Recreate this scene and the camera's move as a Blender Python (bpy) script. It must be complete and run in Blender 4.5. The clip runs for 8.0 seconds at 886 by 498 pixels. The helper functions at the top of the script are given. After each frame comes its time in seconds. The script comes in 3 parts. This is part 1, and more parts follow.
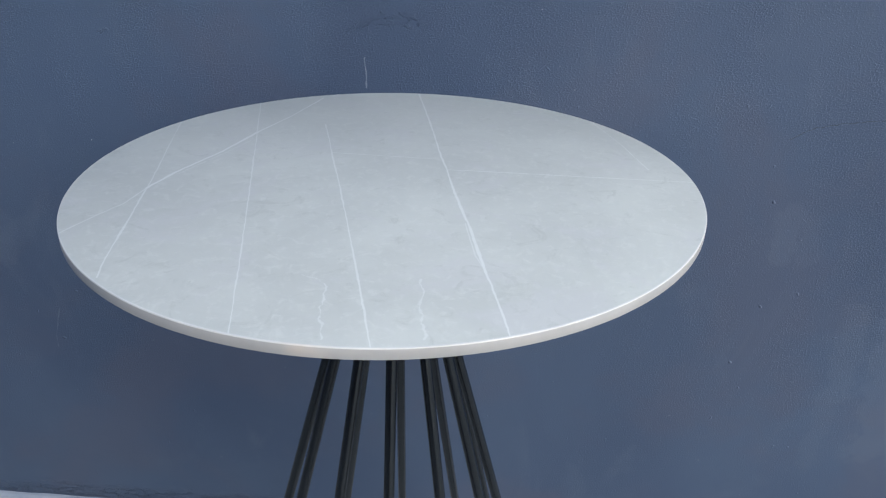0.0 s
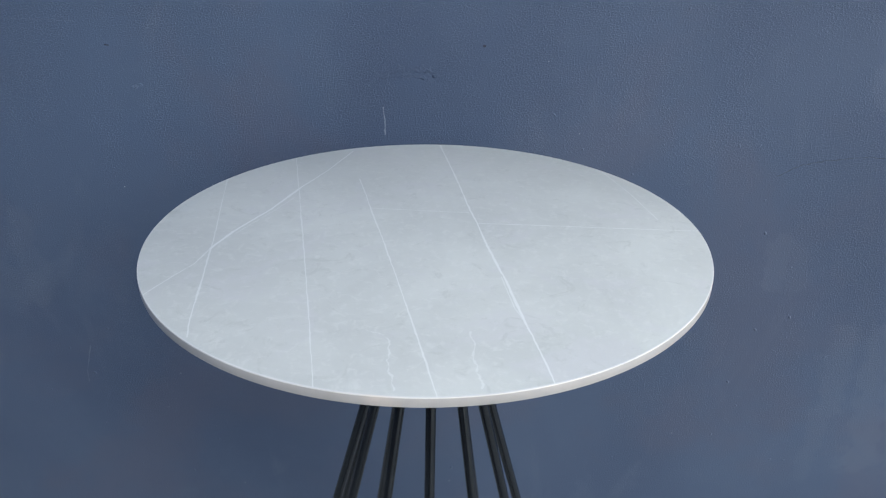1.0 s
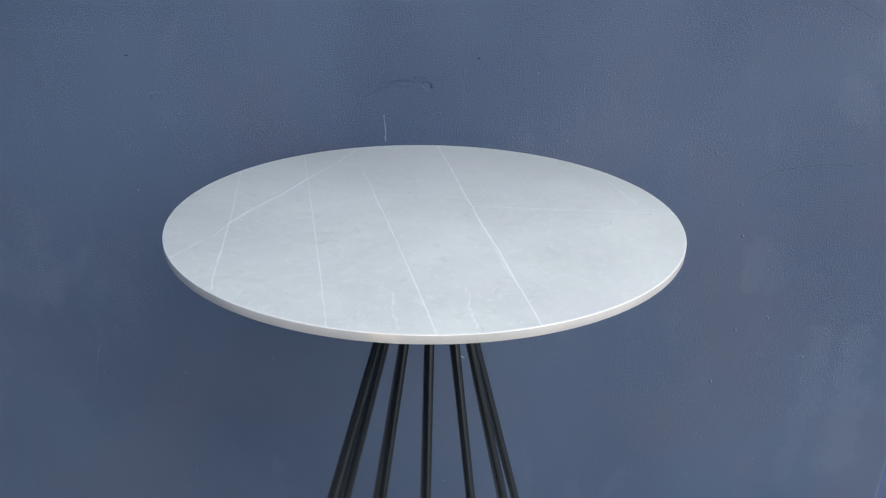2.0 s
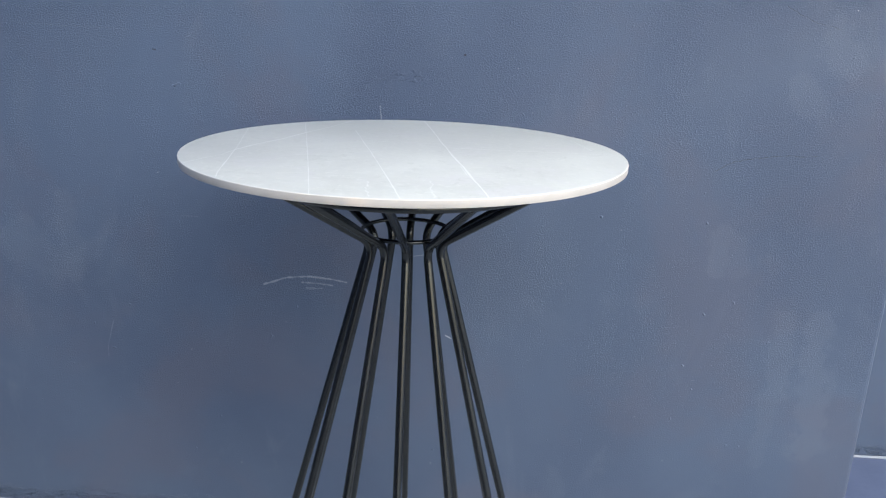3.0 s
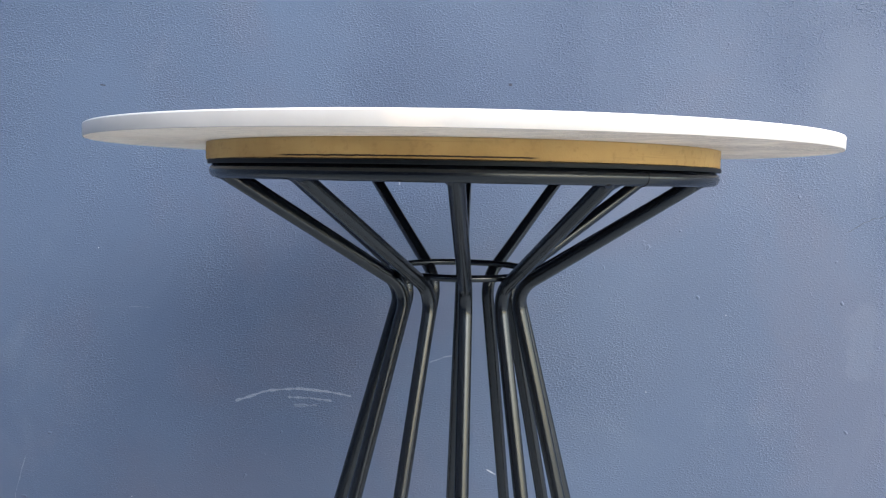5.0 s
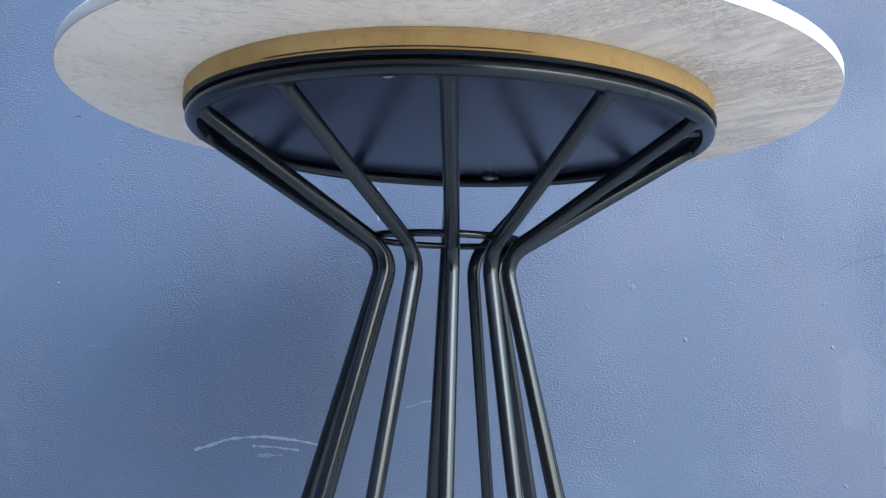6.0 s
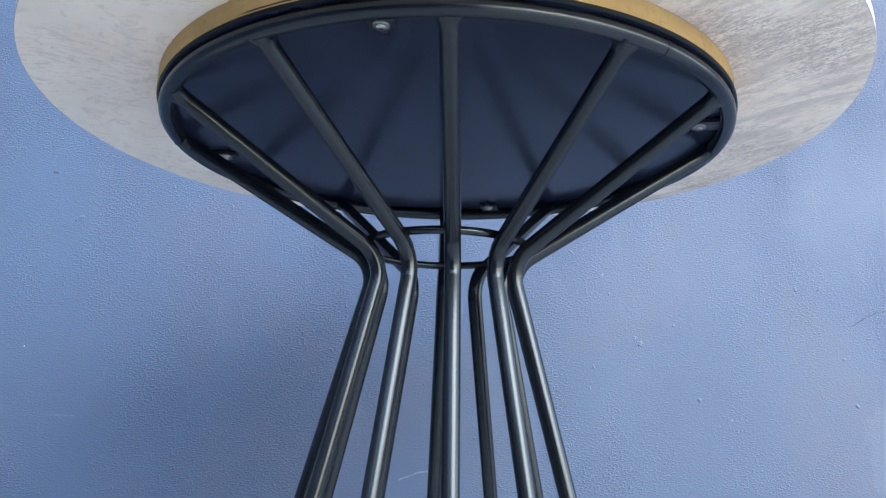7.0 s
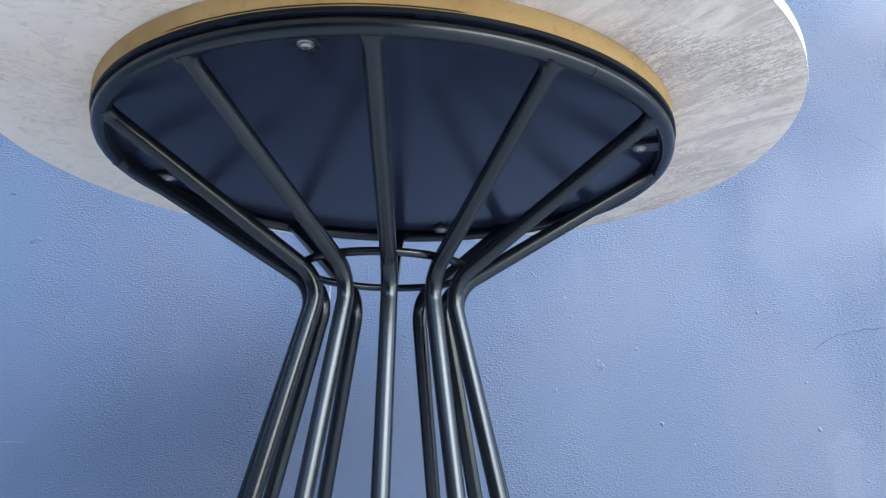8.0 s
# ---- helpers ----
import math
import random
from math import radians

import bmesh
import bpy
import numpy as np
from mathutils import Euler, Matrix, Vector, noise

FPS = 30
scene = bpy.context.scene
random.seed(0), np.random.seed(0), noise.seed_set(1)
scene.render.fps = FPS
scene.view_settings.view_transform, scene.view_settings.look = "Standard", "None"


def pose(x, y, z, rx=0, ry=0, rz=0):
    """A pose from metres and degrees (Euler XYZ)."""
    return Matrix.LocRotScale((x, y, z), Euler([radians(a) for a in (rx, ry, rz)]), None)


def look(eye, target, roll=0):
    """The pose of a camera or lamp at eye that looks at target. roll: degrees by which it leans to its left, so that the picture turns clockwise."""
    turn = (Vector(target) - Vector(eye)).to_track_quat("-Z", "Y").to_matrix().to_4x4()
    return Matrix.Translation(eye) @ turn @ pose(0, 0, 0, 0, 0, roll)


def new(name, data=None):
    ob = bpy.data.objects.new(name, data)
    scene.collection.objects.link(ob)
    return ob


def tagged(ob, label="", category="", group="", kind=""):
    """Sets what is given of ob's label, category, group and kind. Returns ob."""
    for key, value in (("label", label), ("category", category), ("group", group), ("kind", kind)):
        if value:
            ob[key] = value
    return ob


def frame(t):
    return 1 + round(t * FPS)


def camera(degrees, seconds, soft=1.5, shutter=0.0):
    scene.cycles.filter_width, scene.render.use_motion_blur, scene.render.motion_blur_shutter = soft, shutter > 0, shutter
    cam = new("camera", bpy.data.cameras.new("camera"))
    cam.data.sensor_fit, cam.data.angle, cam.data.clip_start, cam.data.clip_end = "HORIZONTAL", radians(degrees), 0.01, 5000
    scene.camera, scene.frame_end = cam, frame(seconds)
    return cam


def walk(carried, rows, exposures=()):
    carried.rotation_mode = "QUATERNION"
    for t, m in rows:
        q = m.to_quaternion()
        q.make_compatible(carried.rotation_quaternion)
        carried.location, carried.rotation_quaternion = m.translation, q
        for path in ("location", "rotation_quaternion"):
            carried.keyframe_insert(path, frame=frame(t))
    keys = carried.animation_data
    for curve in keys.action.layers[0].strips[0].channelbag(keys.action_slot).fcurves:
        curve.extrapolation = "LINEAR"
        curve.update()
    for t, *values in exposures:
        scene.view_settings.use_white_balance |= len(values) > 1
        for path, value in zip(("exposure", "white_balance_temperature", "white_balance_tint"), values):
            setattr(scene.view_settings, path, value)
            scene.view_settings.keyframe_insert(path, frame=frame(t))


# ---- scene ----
# The camera's path: seconds, eye, target, roll.
PATH = [
    (0, (0.1102, -0.8294, 1.4302), (0.059, 0.0611, 0.9781), 1.30),
    (0.5, (0.0872, -0.856, 1.4995), (0.0391, 0.0379, 1.0538), 0.31),
    (1, (0.0543, -0.9014, 1.5132), (0.0202, -0.0026, 1.076), 0.61),
    (1.5, (0.0477, -0.9476, 1.51), (0.0216, -0.0402, 1.0905), 0.76),
    (1.7, (0.0448, -0.9752, 1.5023), (0.0213, -0.0634, 1.0923), 0.98),
    (2.8, (0.1157, -1.1873, 1.3462), (0.071, -0.2383, 1.034), 1.59),
    (3, (0.1273, -1.2372, 1.3118), (0.0786, -0.2818, 1.0208), 1.77),
    (3.5, (0.139, -1.2547, 1.2665), (0.0711, -0.2849, 1.032), 1.32),
    (4, (0.1126, -1.1607, 1.2283), (0.0407, -0.182, 1.0356), 0.94),
    (4.5, (0.0417, -0.9491, 1.1395), (-0.0181, 0.0386, 0.995), 0.87),
    (4.7, (0.0292, -0.8647, 1.0941), (-0.0235, 0.1262, 0.9699), 1.01),
    (5.8, (0.0034, -0.7569, 0.9719), (-0.0085, 0.2425, 1.0048), 1.58),
    (6, (0.0074, -0.758, 0.9023), (-0.0019, 0.2392, 0.977), 1.88),
    (6.5, (0.0185, -0.7164, 0.8212), (0.0142, 0.2712, 0.9783), 1.51),
    (7, (0.0014, -0.6737, 0.8199), (0.0018, 0.3025, 1.0366), 1.17),
    (7.5, (0.0178, -0.6622, 0.8269), (0.0267, 0.308, 1.0691), 0.99),
    (8, (0.0396, -0.6662, 0.8207), (0.0581, 0.3027, 1.0674), 0.93),
]
# Seconds, stops, kelvin, tint.
EXPOSURES = [
    (0, 0.86, 6850, 8),
    (1.7, 1.00, 6950, 8),
    (2.9, 1.38, 7300, 10),
    (3.5, 1.82, 7600, 10),
    (4.5, 1.97, 7650, 10),
    (6, 2.16, 6450, 8),
    (8, 2.36, 6350, 8),
]
cam = camera(59.4, 8.0, soft=1.2)
walk(cam, [(t, look(eye, target, roll)) for t, eye, target, roll in PATH], EXPOSURES)

# ---- world and sun: bright overcast daylight from the front and the right ----
SUN_FROM = Vector((0.62, -0.76, 0.70)).normalized()
world = bpy.data.worlds.new("world")
scene.world = world
world.use_nodes = True
wn = world.node_tree.nodes
sky = wn.new("ShaderNodeTexSky")
sky.sky_type = "NISHITA"
sky.sun_disc = False
sky.sun_elevation = math.asin(SUN_FROM.z)
sky.sun_rotation = math.atan2(SUN_FROM.x, SUN_FROM.y)
sky.air_density, sky.dust_density, sky.ozone_density = 1.0, 1.3, 1.0
wn["Background"].inputs["Strength"].default_value = 0.15
world.node_tree.links.new(sky.outputs[0], wn["Background"].inputs["Color"])
sun = new("sun", bpy.data.lights.new("sun", "SUN"))
sun.data.energy, sun.data.angle, sun.data.color = 0.92, radians(50), (0.90, 0.96, 1.0)
sun.matrix_world = look(SUN_FROM * 20, (0, 0, 0))

# ---- main measures ----
H = 1.10            # top of the table
R = 0.35            # radius of the table top
SLAB = 0.0112       # thickness of the stone slab
WALL_Y = 0.564      # face of the painted wall
WALL_X = 1.103      # its free corner
RECESS_Y = 1.055    # face of the wall set back beyond the corner
CENTRE = Vector((0.0029, -0.0097, 0.0))  # the frame sits slightly off the centre of the top
NECK = Vector((0.0050, -0.0085, 0.0))
FLOOR = -0.029


# ---- material helpers ----
def material(name):
    m = bpy.data.materials.new(name)
    m.use_nodes = True
    return m, m.node_tree.nodes, m.node_tree.links, m.node_tree.nodes["Principled BSDF"]


def put(links, value, socket):
    if isinstance(value, bpy.types.NodeSocket):
        links.new(value, socket)
    else:
        socket.default_value = value


def calc(nt, op, a, b=0.0, c=0.0, clamp=False):
    n = nt.nodes.new("ShaderNodeMath")
    n.operation, n.use_clamp = op, clamp
    for k, v in enumerate((a, b, c)):
        put(nt.links, v, n.inputs[k])
    return n.outputs[0]


def vcalc(nt, op, a, b=(0, 0, 0), scale=None):
    n = nt.nodes.new("ShaderNodeVectorMath")
    n.operation = op
    put(nt.links, a, n.inputs[0])
    put(nt.links, b, n.inputs[1])
    if scale is not None:
        put(nt.links, scale, n.inputs["Scale"])
    return n.outputs["Value"] if op in ("DOT_PRODUCT", "LENGTH", "DISTANCE") else n.outputs[0]


def noise_tex(nt, where, scale, detail=4.0, rough=0.55, distort=0.0, colour=False):
    n = nt.nodes.new("ShaderNodeTexNoise")
    put(nt.links, where, n.inputs["Vector"])
    n.inputs["Scale"].default_value = scale
    n.inputs["Detail"].default_value = detail
    n.inputs["Roughness"].default_value = rough
    n.inputs["Distortion"].default_value = distort
    return n.outputs["Color" if colour else "Fac"]


def ramp(nt, fac, low, high, out_low=0.0, out_high=1.0):
    n = nt.nodes.new("ShaderNodeMapRange")
    n.interpolation_type = "SMOOTHSTEP"
    put(nt.links, fac, n.inputs[0])
    for k, v in enumerate((low, high, out_low, out_high)):
        put(nt.links, v, n.inputs[k + 1])
    return n.outputs[0]


def mix(nt, fac, a, b, blend="MIX"):
    n = nt.nodes.new("ShaderNodeMix")
    n.data_type, n.blend_type = "RGBA", blend
    put(nt.links, fac, n.inputs["Factor"])
    put(nt.links, a if isinstance(a, bpy.types.NodeSocket) else (*a, 1), n.inputs["A"])
    put(nt.links, b if isinstance(b, bpy.types.NodeSocket) else (*b, 1), n.inputs["B"])
    return n.outputs["Result"]


def bump(nt, height, strength, distance, under=None):
    n = nt.nodes.new("ShaderNodeBump")
    n.inputs["Strength"].default_value = strength
    n.inputs["Distance"].default_value = distance
    put(nt.links, height, n.inputs["Height"])
    if under is not None:
        nt.links.new(under, n.inputs["Normal"])
    return n.outputs[0]


def object_place(nt):
    return nt.nodes.new("ShaderNodeTexCoord").outputs["Object"]


def stretch(nt, where, scale, turn=(0, 0, 0)):
    n = nt.nodes.new("ShaderNodeMapping")
    nt.links.new(where, n.inputs["Vector"])
    n.inputs["Rotation"].default_value = turn
    return vcalc(nt, "MULTIPLY", n.outputs[0], scale)


def stroke_group():
    """A node group: 1 on the stroke from Start along Way, falling to 0 at Width from it."""
    g = bpy.data.node_groups.new("stroke", "ShaderNodeTree")
    for name, kind in (("Place", "NodeSocketVector"), ("Start", "NodeSocketVector"), ("Way", "NodeSocketVector"),
                       ("Width", "NodeSocketFloat")):
        g.interface.new_socket(name, in_out="INPUT", socket_type=kind)
    g.interface.new_socket("Mask", in_out="OUTPUT", socket_type="NodeSocketFloat")
    gi, go = g.nodes.new("NodeGroupInput"), g.nodes.new("NodeGroupOutput")
    off = vcalc(g, "SUBTRACT", gi.outputs["Place"], gi.outputs["Start"])
    along = calc(g, "DIVIDE", vcalc(g, "DOT_PRODUCT", off, gi.outputs["Way"]),
                 vcalc(g, "DOT_PRODUCT", gi.outputs["Way"], gi.outputs["Way"]), clamp=True)
    near = vcalc(g, "SCALE", gi.outputs["Way"], scale=along)
    far = vcalc(g, "DISTANCE", off, near)
    g.links.new(ramp(g, far, calc(g, "MULTIPLY", gi.outputs["Width"], 0.45), gi.outputs["Width"], 1.0, 0.0), go.inputs["Mask"])
    return g


STROKE = stroke_group()


def strokes(nt, where, lines, vary=None):
    """The joint mask of polylines: rows of a width, a strength and points."""
    total = None
    for width, strength, points in lines:
        for a, b in zip(points, points[1:]):
            n = nt.nodes.new("ShaderNodeGroup")
            n.node_tree = STROKE
            nt.links.new(where, n.inputs["Place"])
            n.inputs["Start"].default_value = a
            n.inputs["Way"].default_value = [q - p for p, q in zip(a, b)]
            if vary is None:
                n.inputs["Width"].default_value = width
            else:
                nt.links.new(calc(nt, "MULTIPLY", vary, width), n.inputs["Width"])
            one = calc(nt, "MULTIPLY", n.outputs[0], strength)
            total = one if total is None else calc(nt, "MAXIMUM", total, one)
    return total


def wobble(nt, where, scale, amount, detail=3.0, plane=(1, 1, 0)):
    shift = vcalc(nt, "SUBTRACT", noise_tex(nt, where, scale, detail, colour=True), (0.5, 0.5, 0.5))
    return vcalc(nt, "MULTIPLY", vcalc(nt, "ADD", where, vcalc(nt, "SCALE", shift, scale=amount)), plane)


# ---- materials ----
def make_stone():
    """Pale grey honed stone with thin white veins."""
    m, nodes, links, bsdf = material("pale_veined_stone")
    nt = m.node_tree
    where = object_place(nt)
    flat = vcalc(nt, "MULTIPLY", where, (1, 1, 0))
    bent = wobble(nt, wobble(nt, flat, 12, 0.0022), 80, 0.0024, 4)
    # Width, strength and course of each vein.
    wide = [
        (0.0011, 0.55, [(-0.297, -0.187), (-0.278, -0.137), (-0.265, -0.109), (-0.259, -0.067)]),
        (0.0024, 0.85, [(-0.259, -0.067), (-0.246, -0.018), (-0.215, 0.059), (-0.193, 0.134)]),
        (0.0017, 0.80, [(-0.193, 0.134), (-0.167, 0.208), (-0.140, 0.305)]),
        (0.0009, 0.45, [(-0.240, -0.020), (-0.208, 0.058), (-0.193, 0.100)]),
        (0.0016, 0.80, [(0.000, 0.346), (0.027, 0.216), (0.054, 0.069), (0.063, 0.030), (0.076, -0.040)]),
        (0.0019, 0.75, [(0.076, -0.040), (0.098, -0.138), (0.114, -0.221)]),
        (0.0014, 0.70, [(0.114, -0.221), (0.124, -0.267), (0.136, -0.330)]),
        (0.0008, 0.45, [(0.091, -0.120), (0.104, -0.190), (0.117, -0.230)]),
    ]
    thin = [
        (0.0010, 0.60, [(-0.308, 0.170), (-0.278, 0.027), (-0.262, -0.048), (-0.258, -0.071)]),
        (0.0013, 0.65, [(-0.258, -0.071), (-0.239, -0.174), (-0.227, -0.239), (-0.220, -0.265)]),
        (0.0010, 0.60, [(-0.226, 0.267), (-0.195, 0.140), (-0.155, -0.027), (-0.109, -0.219), (-0.080, -0.345)]),
        (0.0012, 0.65, [(-0.112, 0.179), (-0.083, 0.074), (-0.051, -0.040), (-0.020, -0.157), (0.003, -0.243), (0.031, -0.352)]),
        (0.0010, 0.55, [(-0.081, 0.069), (0.052, 0.062)]),
        (0.0012, 0.62, [(0.065, 0.028), (0.193, 0.025), (0.350, 0.021)]),
        (0.0010, 0.50, [(0.138, 0.264), (0.216, 0.263)]),
        (0.0010, 0.60, [(0.254, 0.236), (0.281, 0.150), (0.303, 0.056)]),
    ]
    lines = [(width, strength, [(x, y, 0) for x, y in points]) for width, strength, points in wide + thin]
    vary = ramp(nt, noise_tex(nt, flat, 14, 3), 0.3, 0.7, 0.55, 1.3)
    veins = strokes(nt, bent, lines, vary)
    jagged = wobble(nt, flat, 60, 0.014, 5)
    cracks = strokes(nt, jagged, [
        (0.0012, 0.45, [(-0.025, -0.253, 0), (-0.019, -0.280, 0), (-0.020, -0.297, 0), (-0.015, -0.316, 0), (-0.011, -0.340, 0)]),
        (0.0012, 0.40, [(0.057, -0.240, 0), (0.062, -0.268, 0), (0.060, -0.282, 0), (0.066, -0.310, 0), (0.069, -0.333, 0)]),
        (0.0008, 0.30, [(-0.045, -0.240, 0), (-0.025, -0.253, 0)]),
    ], ramp(nt, noise_tex(nt, flat, 90, 3), 0.35, 0.65, 0.3, 1.4))
    soft = noise_tex(nt, flat, 5.5, 8, 0.62, 0.6)
    fine = noise_tex(nt, flat, 70, 8, 0.74, 0.8)
    base = mix(nt, ramp(nt, soft, 0.3, 0.72), (0.502, 0.524, 0.504), (0.580, 0.602, 0.574))
    base = mix(nt, ramp(nt, fine, 0.48, 0.68, 0.0, 0.42), base, (0.66, 0.676, 0.648))
    tint = noise_tex(nt, vcalc(nt, "ADD", flat, (4.1, 2.3, 0)), 9, 6, 0.7, 1.0)
    base = mix(nt, ramp(nt, tint, 0.50, 0.66, 0.0, 0.45), base, (0.552, 0.558, 0.566))
    base = mix(nt, ramp(nt, noise_tex(nt, flat, 26, 8, 0.75, 1.4), 0.54, 0.68, 0.0, 0.50), base, (0.43, 0.453, 0.428))
    base = mix(nt, calc(nt, "MULTIPLY", calc(nt, "MAXIMUM", veins, cracks), 0.6), base, (0.84, 0.86, 0.85))
    links.new(base, bsdf.inputs["Base Color"])
    links.new(ramp(nt, soft, 0.3, 0.7, 0.32, 0.38), bsdf.inputs["Roughness"])
    bsdf.inputs["Specular IOR Level"].default_value = 0.42
    links.new(bump(nt, fine, 0.04, 0.0005), bsdf.inputs["Normal"])
    return m


def make_edge(name, low, high):
    """The ground edge of the slab."""
    m, nodes, links, bsdf = material(name)
    nt = m.node_tree
    where = object_place(nt)
    n1 = noise_tex(nt, where, 9, 6, 0.6)
    warm = ramp(nt, noise_tex(nt, vcalc(nt, "ADD", where, (3.1, 0.4, 0)), 6, 4), 0.62, 0.75, 0.0, 0.4)
    base = mix(nt, ramp(nt, n1, 0.3, 0.7), low, high)
    base = mix(nt, warm, base, (0.62, 0.52, 0.44))
    links.new(base, bsdf.inputs["Base Color"])
    bsdf.inputs["Roughness"].default_value = 0.5
    links.new(bump(nt, noise_tex(nt, where, 220, 3), 0.12, 0.0006), bsdf.inputs["Normal"])
    return m


def make_underside():
    """The raw fired back of the slab: off-white, streaked and mottled grey-brown on one side, dimpled and faintly rippled on the other."""
    m, nodes, links, bsdf = material("raw_slab_back")
    nt = m.node_tree
    where = object_place(nt)
    bent = wobble(nt, where, 5.0, 0.04)
    streak = noise_tex(nt, stretch(nt, bent, (95, 420, 1), (0, 0, radians(52))), 1.0, 5, 0.62, 0.5)
    broad = noise_tex(nt, stretch(nt, bent, (14, 60, 1), (0, 0, radians(52))), 1.0, 5, 0.6, 0.6)
    maze = noise_tex(nt, stretch(nt, wobble(nt, where, 30, 0.008), (150, 240, 1), (0, 0, radians(52))), 1.0, 2, 0.5, 0.4)
    lines = ramp(nt, calc(nt, "ABSOLUTE", calc(nt, "SUBTRACT", maze, 0.5)), 0.015, 0.06, 1.0, 0.0)
    ripple = noise_tex(nt, stretch(nt, wobble(nt, where, 9, 0.05), (85, 230, 1), (0, 0, radians(-16))), 1.0, 5, 0.65, 1.0)
    blot = noise_tex(nt, where, 7, 6, 0.62, 0.8)
    pit = noise_tex(nt, where, 58, 6, 0.62, 1.0)
    axes = nodes.new("ShaderNodeSeparateXYZ")
    links.new(where, axes.inputs[0])
    side = ramp(nt, calc(nt, "ADD", axes.outputs["X"], calc(nt, "MULTIPLY", blot, 0.3)), 0.10, 0.34)
    other = calc(nt, "SUBTRACT", 1.0, side)
    much = ramp(nt, noise_tex(nt, vcalc(nt, "ADD", where, (5.3, 1.7, 0)), 7.0, 4), 0.38, 0.60)
    base = mix(nt, ramp(nt, blot, 0.3, 0.7), (0.84, 0.71, 0.575), (0.92, 0.81, 0.68))
    base = mix(nt, calc(nt, "MULTIPLY", calc(nt, "MULTIPLY", ramp(nt, broad, 0.42, 0.62), side), 0.75), base, (0.62, 0.52, 0.44))
    base = mix(nt, calc(nt, "MULTIPLY", calc(nt, "MULTIPLY", ramp(nt, streak, 0.50, 0.60), side), ramp(nt, much, 0, 1, 0.2, 0.62)), base, (0.44, 0.36, 0.30))
    base = mix(nt, calc(nt, "MULTIPLY", calc(nt, "MULTIPLY", lines, side), calc(nt, "MULTIPLY", much, 0.65)), base, (0.42, 0.345, 0.295))
    faint = calc(nt, "MULTIPLY", other, ramp(nt, noise_tex(nt, vcalc(nt, "ADD", where, (1.3, 4.7, 0)), 6.0, 3), 0.44, 0.60))
    base = mix(nt, calc(nt, "MULTIPLY", calc(nt, "MULTIPLY", ramp(nt, ripple, 0.50, 0.62), faint), 0.40), base, (0.53, 0.44, 0.36))
    base = mix(nt, ramp(nt, pit, 0.53, 0.66, 0.0, 0.40), base, (0.60, 0.50, 0.41))
    links.new(base, bsdf.inputs["Base Color"])
    bsdf.inputs["Roughness"].default_value = 0.72
    rise = calc(nt, "ADD", calc(nt, "MULTIPLY", streak, side), calc(nt, "MULTIPLY", calc(nt, "MULTIPLY", lines, -0.4), calc(nt, "MULTIPLY", side, much)))
    rise = calc(nt, "ADD", rise, calc(nt, "ADD", calc(nt, "MULTIPLY", ripple, faint), calc(nt, "MULTIPLY", pit, 1.2)))
    links.new(bump(nt, rise, 0.6, 0.0016), bsdf.inputs["Normal"])
    return m


def make_fibreboard():
    m, nodes, links, bsdf = material("raw_fibreboard")
    nt = m.node_tree
    where = object_place(nt)
    grain = noise_tex(nt, where, 160, 5, 0.65)
    band = noise_tex(nt, stretch(nt, where, (10, 10, 260)), 1.0, 4, 0.6)
    blot = noise_tex(nt, where, 12, 4, 0.6)
    base = mix(nt, ramp(nt, blot, 0.3, 0.7), (0.43, 0.275, 0.105), (0.54, 0.365, 0.15))
    base = mix(nt, ramp(nt, grain, 0.52, 0.70, 0.0, 0.4), base, (0.32, 0.195, 0.075))
    base = mix(nt, ramp(nt, band, 0.60, 0.72, 0.0, 0.35), base, (0.30, 0.19, 0.08))
    # A saw score runs round part of the lower edge.
    level = calc(nt, "MULTIPLY_ADD", noise_tex(nt, vcalc(nt, "MULTIPLY", where, (1, 1, 0)), 120, 4, 0.7), 0.0012, nodes_z(nt, where))
    low = calc(nt, "MULTIPLY", ramp(nt, level, -0.0238, -0.0235, 1.0, 0.0), ramp(nt, level, -0.0250, -0.0247, 0.0, 1.0))
    axes = nodes.new("ShaderNodeSeparateXYZ")
    links.new(where, axes.inputs[0])
    part_way = calc(nt, "MULTIPLY", ramp(nt, axes.outputs["X"], -0.140, -0.125), ramp(nt, axes.outputs["X"], 0.052, 0.062, 1.0, 0.0))
    part_way = calc(nt, "MULTIPLY", part_way, ramp(nt, axes.outputs["Y"], -0.1, -0.05, 1.0, 0.0))
    part_way = calc(nt, "MULTIPLY", part_way, ramp(nt, noise_tex(nt, vcalc(nt, "MULTIPLY", where, (1, 1, 0)), 40, 3, 0.6), 0.26, 0.36))
    base = mix(nt, calc(nt, "MULTIPLY", low, part_way), base, (0.03, 0.018, 0.010))
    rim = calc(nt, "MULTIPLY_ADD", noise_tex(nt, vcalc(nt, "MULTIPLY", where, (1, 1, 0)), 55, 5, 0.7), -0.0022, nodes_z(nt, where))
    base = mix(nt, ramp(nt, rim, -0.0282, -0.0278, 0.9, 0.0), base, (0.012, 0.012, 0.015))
    links.new(base, bsdf.inputs["Base Color"])
    bsdf.inputs["Roughness"].default_value = 0.85
    links.new(bump(nt, grain, 0.35, 0.001), bsdf.inputs["Normal"])
    return m


def nodes_z(nt, where):
    n = nt.nodes.new("ShaderNodeSeparateXYZ")
    nt.links.new(where, n.inputs[0])
    return n.outputs["Z"]


